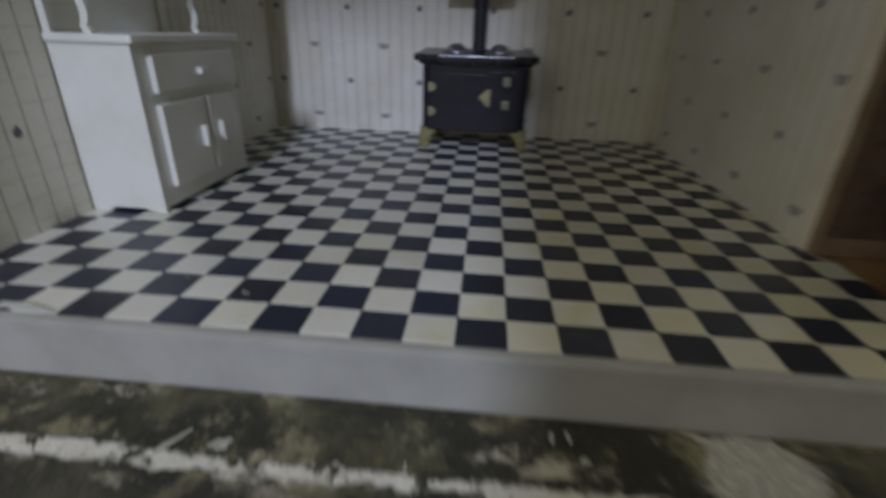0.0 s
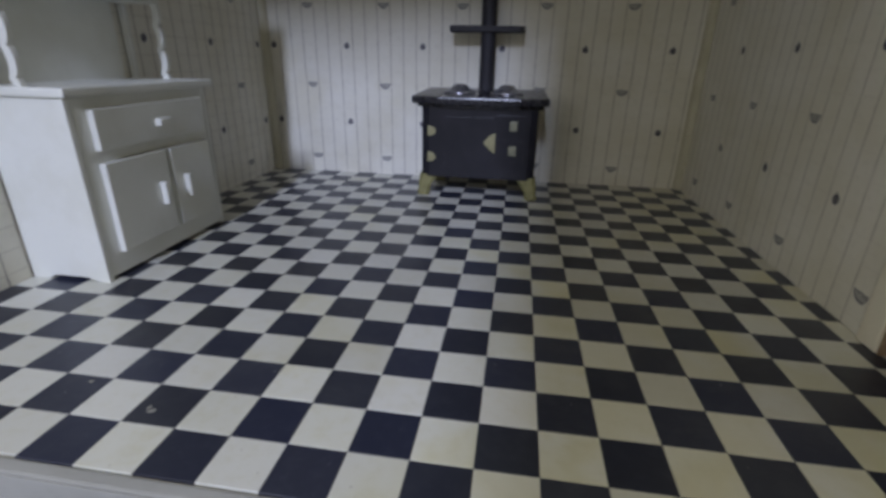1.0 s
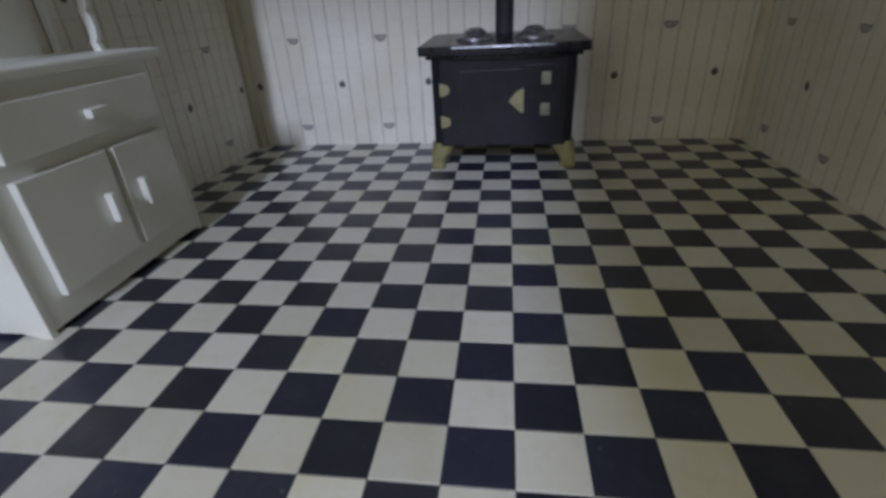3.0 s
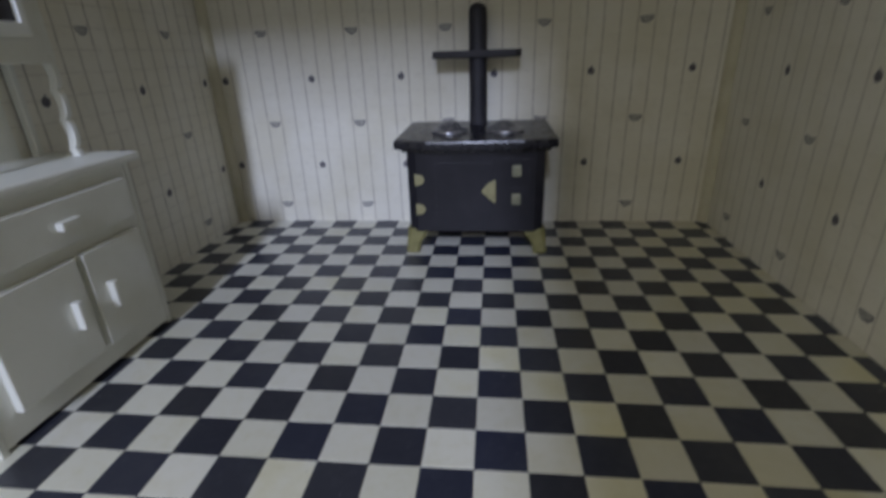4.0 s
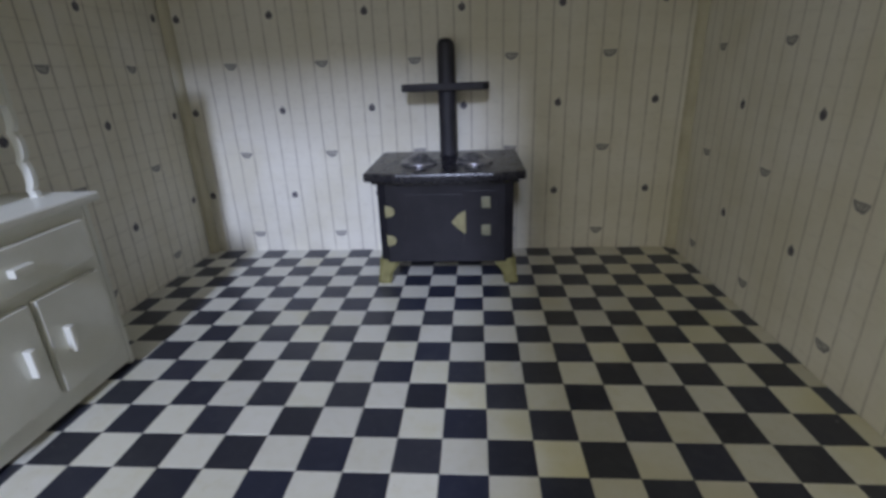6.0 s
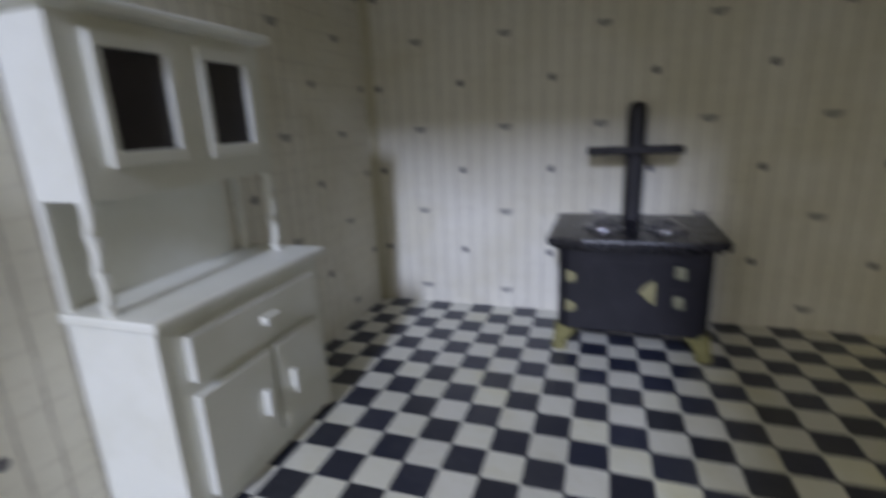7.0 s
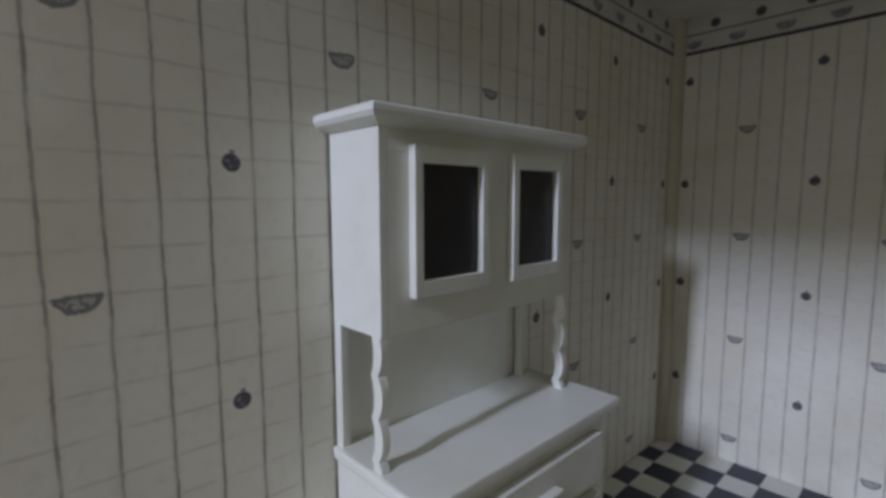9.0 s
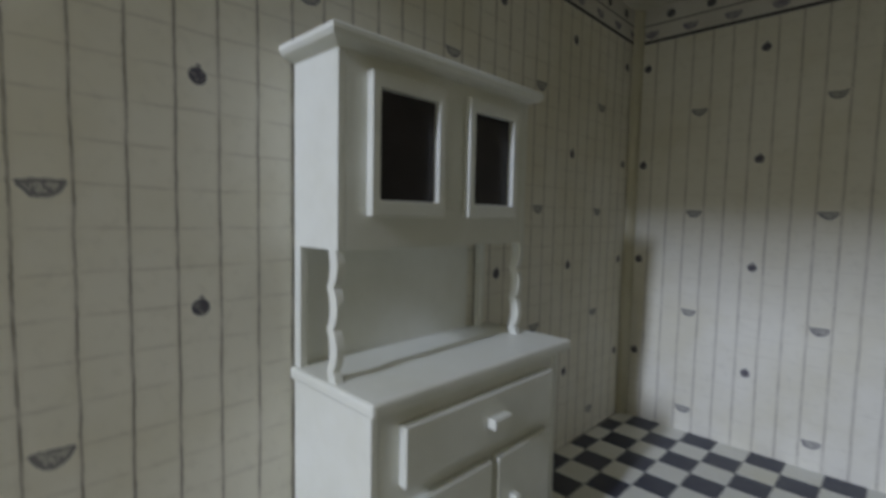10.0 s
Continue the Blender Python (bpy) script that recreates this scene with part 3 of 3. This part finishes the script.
# ---- things: the stove ----
def stove():
    s = thing("cooking_stove", (-0.265, 3.14, 0.0), "black enamelled range stove with brass fittings and a flue pipe", "stove")
    cx = -0.265
    body = [(-0.495, 2.858), (-0.43, 2.838), (0.43, 2.838), (0.495, 2.858), (0.495, 3.47), (-0.495, 3.47)]
    part("body", prism([(cx + a, b) for a, b in body], "z", 0.175, 0.79, 0.012), M_STOVE, s)
    top = [(-0.575, 2.80), (-0.34, 2.755), (0.34, 2.755), (0.575, 2.80), (0.555, 3.555), (-0.555, 3.555)]
    plate = prism([(cx + a, b) for a, b in top], "z", 0.805, 0.865, 0.014)
    for v in plate.verts:
        if v.co.z > 0.835:
            v.co.z += 0.032 * (v.co.y - 2.755) / 0.8
    part("top_plate", plate, M_TOP, s, "glossy black top plate")
    lip = [(-0.53, 2.84), (-0.32, 2.80), (0.32, 2.80), (0.53, 2.84), (0.52, 3.48), (-0.52, 3.48)]
    part("moulding", prism([(cx + a, b) for a, b in lip], "z", 0.778, 0.806, 0.008), M_TOP, s)
    oven = part("oven_door", box(cx - 0.29, cx + 0.125, 2.8355, 2.84, 0.27, 0.70, 0.0015), M_STOVE, s)
    def flat(owner, outline, y, name, label):
        part(name, prism(outline, "y", y - 0.014, y, 0.003), M_BRASS, owner, label)
    latch = [(-0.222, 0.492), (-0.17, 0.555), (-0.126, 0.577), (-0.118, 0.57), (-0.118, 0.414), (-0.126, 0.408), (-0.17, 0.44)]
    flat(oven, latch, 2.835, "latch", "pale brass latch")
    for z in (0.578, 0.355):
        d = [(-0.705, z - 0.045), (-0.705, z + 0.045)]
        d += [(-0.675 + 0.04 * math.sin(a), z + 0.038 * math.cos(a)) for a in [math.pi * k / 8 for k in range(9)]]
        part("hinge", prism(d, "y", 2.826, 2.853, 0.003), M_BRASS, s, "pale brass hinge")
    for z0, z1 in ((0.545, 0.725), (0.335, 0.52)):
        w = part("small_door", box(cx + 0.145, cx + 0.385, 2.8355, 2.844, z0, z1, 0.0015), M_STOVE, s)
        zc = (z0 + z1) / 2 + 0.005
        part("knob", box(-0.004, 0.062, 2.818, 2.835, zc - 0.042, zc + 0.042, 0.008), M_KNOB, w, "square dull brass knob")
    # feet
    for sx in (-1, 1):
        for y, sy in ((2.90, -1), (3.42, 1)):
            bm = bmesh.new()
            rings = []
            for z, off, r in ((0.001, 0.012, 0.046), (0.025, 0.012, 0.054), (0.06, 0.008, 0.050), (0.10, -0.004, 0.060), (0.15, -0.026, 0.076), (0.20, -0.045, 0.090)):
                px, py = cx + sx * ((0.47 if sy < 0 else 0.41) + off), y + sy * (0.02 + off * 0.6)
                rings.append([bm.verts.new((px + a * r, py + b * r * 0.7, z)) for a, b in ((-1, -0.6), (-0.6, -1), (0.6, -1), (1, -0.6), (1, 0.6), (0.6, 1), (-0.6, 1), (-1, 0.6))])
            for a, b in zip(rings, rings[1:]):
                for k in range(8):
                    n = (k + 1) % 8
                    bm.faces.new((a[k], a[n], b[n], b[k]))
            bm.faces.new(rings[0][::-1])
            bm.faces.new(rings[-1])
            part("foot", bm, M_FOOT, s, "curved dull brass foot")
    # hotplate lids
    for x in (-0.465, -0.05):
        dome = [(0.138, 0.866), (0.142, 0.886), (0.134, 0.895), (0.114, 0.902), (0.090, 0.915), (0.072, 0.932), (0.058, 0.947), (0.034, 0.956), (0.0, 0.958)]
        part("hotplate_lid", turned([(0.0, 0.866)] + dome, x, 3.11), M_STEEL, s, "scuffed steel hotplate lid")
    # flue
    flue = [(0.0, 0.866), (0.082, 0.866), (0.082, 0.882), (0.068, 0.888), (0.067, 1.695), (0.062, 1.724), (0.048, 1.746), (0.026, 1.757), (0.0, 1.761)]
    part("flue_pipe", turned(flue, -0.26, 3.42, 36), M_FLUE, s)
    rack = [(-0.605, 3.345), (-0.59, 3.33), (0.025, 3.33), (0.07, 3.38), (0.07, 3.50), (-0.605, 3.50)]
    part("warming_shelf", prism(rack, "z", 1.383, 1.438, 0.01), M_FLUE, s, "black shelf across the flue")
    return s

stove()

# ---- small things at the front ----
def curled_scrap():
    """A sliver of paper lifted along the front edge of the floor."""
    bm = bmesh.new()
    rows = []
    for k in range(13):
        s = k / 12
        x = -2.08 + 0.30 * s
        rise = 0.004 + 0.030 * math.sin(math.pi * s) ** 1.5
        w = 0.050 * (1 - 0.75 * s)
        y = -0.385 - 0.012 * s
        rows.append([bm.verts.new((x, y + w * a, 0.003 + rise * b)) for a, b in ((0.0, 0.1), (0.05, 1.0), (0.6, 0.7), (1.0, 0.15))])
    for a, b in zip(rows, rows[1:]):
        for k in range(3):
            bm.faces.new((a[k], b[k], b[k + 1], a[k + 1]))
    bmesh.ops.solidify(bm, geom=bm.faces[:], thickness=0.003)
    return tagged(part("paper_scrap", bm, M_PAINT), "curled sliver of cream paper on the floor's front edge", "paper scrap")

curled_scrap()

def paint_flake(x, y, w, d, turn, seed):
    r = random.Random(seed)
    pts = []
    for k in range(14):
        a = 2 * math.pi * k / 14
        m = r.uniform(0.62, 1.2)
        px, py = w * m * math.cos(a), d * m * math.sin(a)
        pts.append((x + px * math.cos(turn) - py * math.sin(turn), y + px * math.sin(turn) + py * math.cos(turn)))
    bm = prism(pts, "z", -0.2695, -0.260, 0.003)
    return tagged(part("paint_flake", bm, M_FLAKE), "loose flake of pale paint on the stained surface", "paint flake", group="paint flakes")

for spot in ((-0.985, -0.713, 0.042, 0.026, 0.3, 1), (-1.16, -0.725, 0.070, 0.012, 1.0, 2), (-0.331, -0.734, 0.030, 0.008, 1.5, 4),
             (0.176, -0.545, 0.030, 0.009, 1.4, 5), (0.236, -0.535, 0.028, 0.009, 1.7, 6), (0.28, -0.637, 0.022, 0.016, 0.2, 7)):
    paint_flake(*spot)

def floor_scuff(x, y, w, d, turn, seed):
    """A crumb of pale dried paint on a black tile."""
    r = random.Random(seed)
    pts = []
    for k in range(11):
        a = 2 * math.pi * k / 11
        m = r.uniform(0.6, 1.2)
        px, py = w * m * math.cos(a), d * m * math.sin(a)
        pts.append((x + px * math.cos(turn) - py * math.sin(turn), y + px * math.sin(turn) + py * math.cos(turn)))
    bm = prism(pts, "z", 0.0008, 0.005, 0.001)
    return tagged(part("paint_crumb", bm, M_FLAKE), "tiny crumb of pale dried paint on a black tile", "paint crumb", group="paint crumbs")

for spot in ((-1.129, -0.142, 0.016, 0.007, 0.4, 21), (-1.150, -0.128, 0.009, 0.006, 0.9, 22), (-1.465, -0.037, 0.010, 0.006, 0.2, 23)):
    floor_scuff(*spot)

# ---- floor tiles, last ----
T = 0.2
floor = setting("floor", box(XL, XT, YF + 0.0065, YB, -0.10, -0.012, 0), M_SCREED, "chequered floor of black and cream square tiles", "floor")
TILE = {}

def tile_mesh(w, d, material):
    key = (round(w, 3), round(d, 3), material.name)
    if key not in TILE:
        bm = bmesh.new()
        a, b = w / 2, d / 2
        low = [bm.verts.new((x * S, y * S, -0.0115 * S)) for x, y in ((-a, -b), (a, -b), (a, b), (-a, b))]
        mid = [bm.verts.new((x * S, y * S, -0.0018 * S)) for x, y in ((-a, -b), (a, -b), (a, b), (-a, b))]
        e = 0.0022
        top = [bm.verts.new((x * S, y * S, 0.0)) for x, y in ((-a + e, -b + e), (a - e, -b + e), (a - e, b - e), (-a + e, b - e))]
        for p, q in ((low, mid), (mid, top)):
            for k in range(4):
                n = (k + 1) % 4
                bm.faces.new((p[k], p[n], q[n], q[k]))
        bm.faces.new(top)
        me = bpy.data.meshes.new("tile")
        bm.to_mesh(me)
        bm.free()
        me.materials.append(material)
        TILE[key] = me
    return TILE[key]

rng = random.Random(7)
far = {M_BLACK_TILE: bmesh.new(), M_WHITE_TILE: bmesh.new()}
for j in range(-2, 18):
    for i in range(-13, 9):
        x0, x1 = max(i * T, XL + 0.006), min(i * T + T, XT if DOOR0 + 0.01 < j * T < DOOR1 - 0.15 else XR - 0.004)
        y0, y1 = max(j * T, YF + 0.007 + 0.007 * rng.random()), min(j * T + T, YB - 0.004)
        if x1 - x0 < 0.02 or y1 - y0 < 0.02:
            continue
        mat = M_WHITE_TILE if (i + j) % 2 == 0 else M_BLACK_TILE
        gap = 0.0012
        w, d = x1 - x0 - gap, y1 - y0 - gap
        c = Vector(((x0 + x1) / 2, (y0 + y1) / 2, rng.uniform(-0.0012, 0.0008)))
        tilt = (rng.uniform(-0.25, 0.25), rng.uniform(-0.25, 0.25), 0.0)
        if j < 12:
            ob = new("tile", tile_mesh(w, d, mat))
            ob.matrix_world = pose(c.x * S, c.y * S, c.z * S, *tilt)
            ob.parent = floor
        else:
            me = tile_mesh(w, d, mat).copy()
            me.transform(pose(c.x * S, c.y * S, c.z * S, *tilt))
            far[mat].from_mesh(me)
            bpy.data.meshes.remove(me)
for mat, bm in far.items():
    me = bpy.data.meshes.new("far_tiles")
    bm.to_mesh(me)
    bm.free()
    me.materials.append(mat)
    ob = new("far_tiles", me)
    ob.parent = floor
    tagged(ob, kind="stuff")
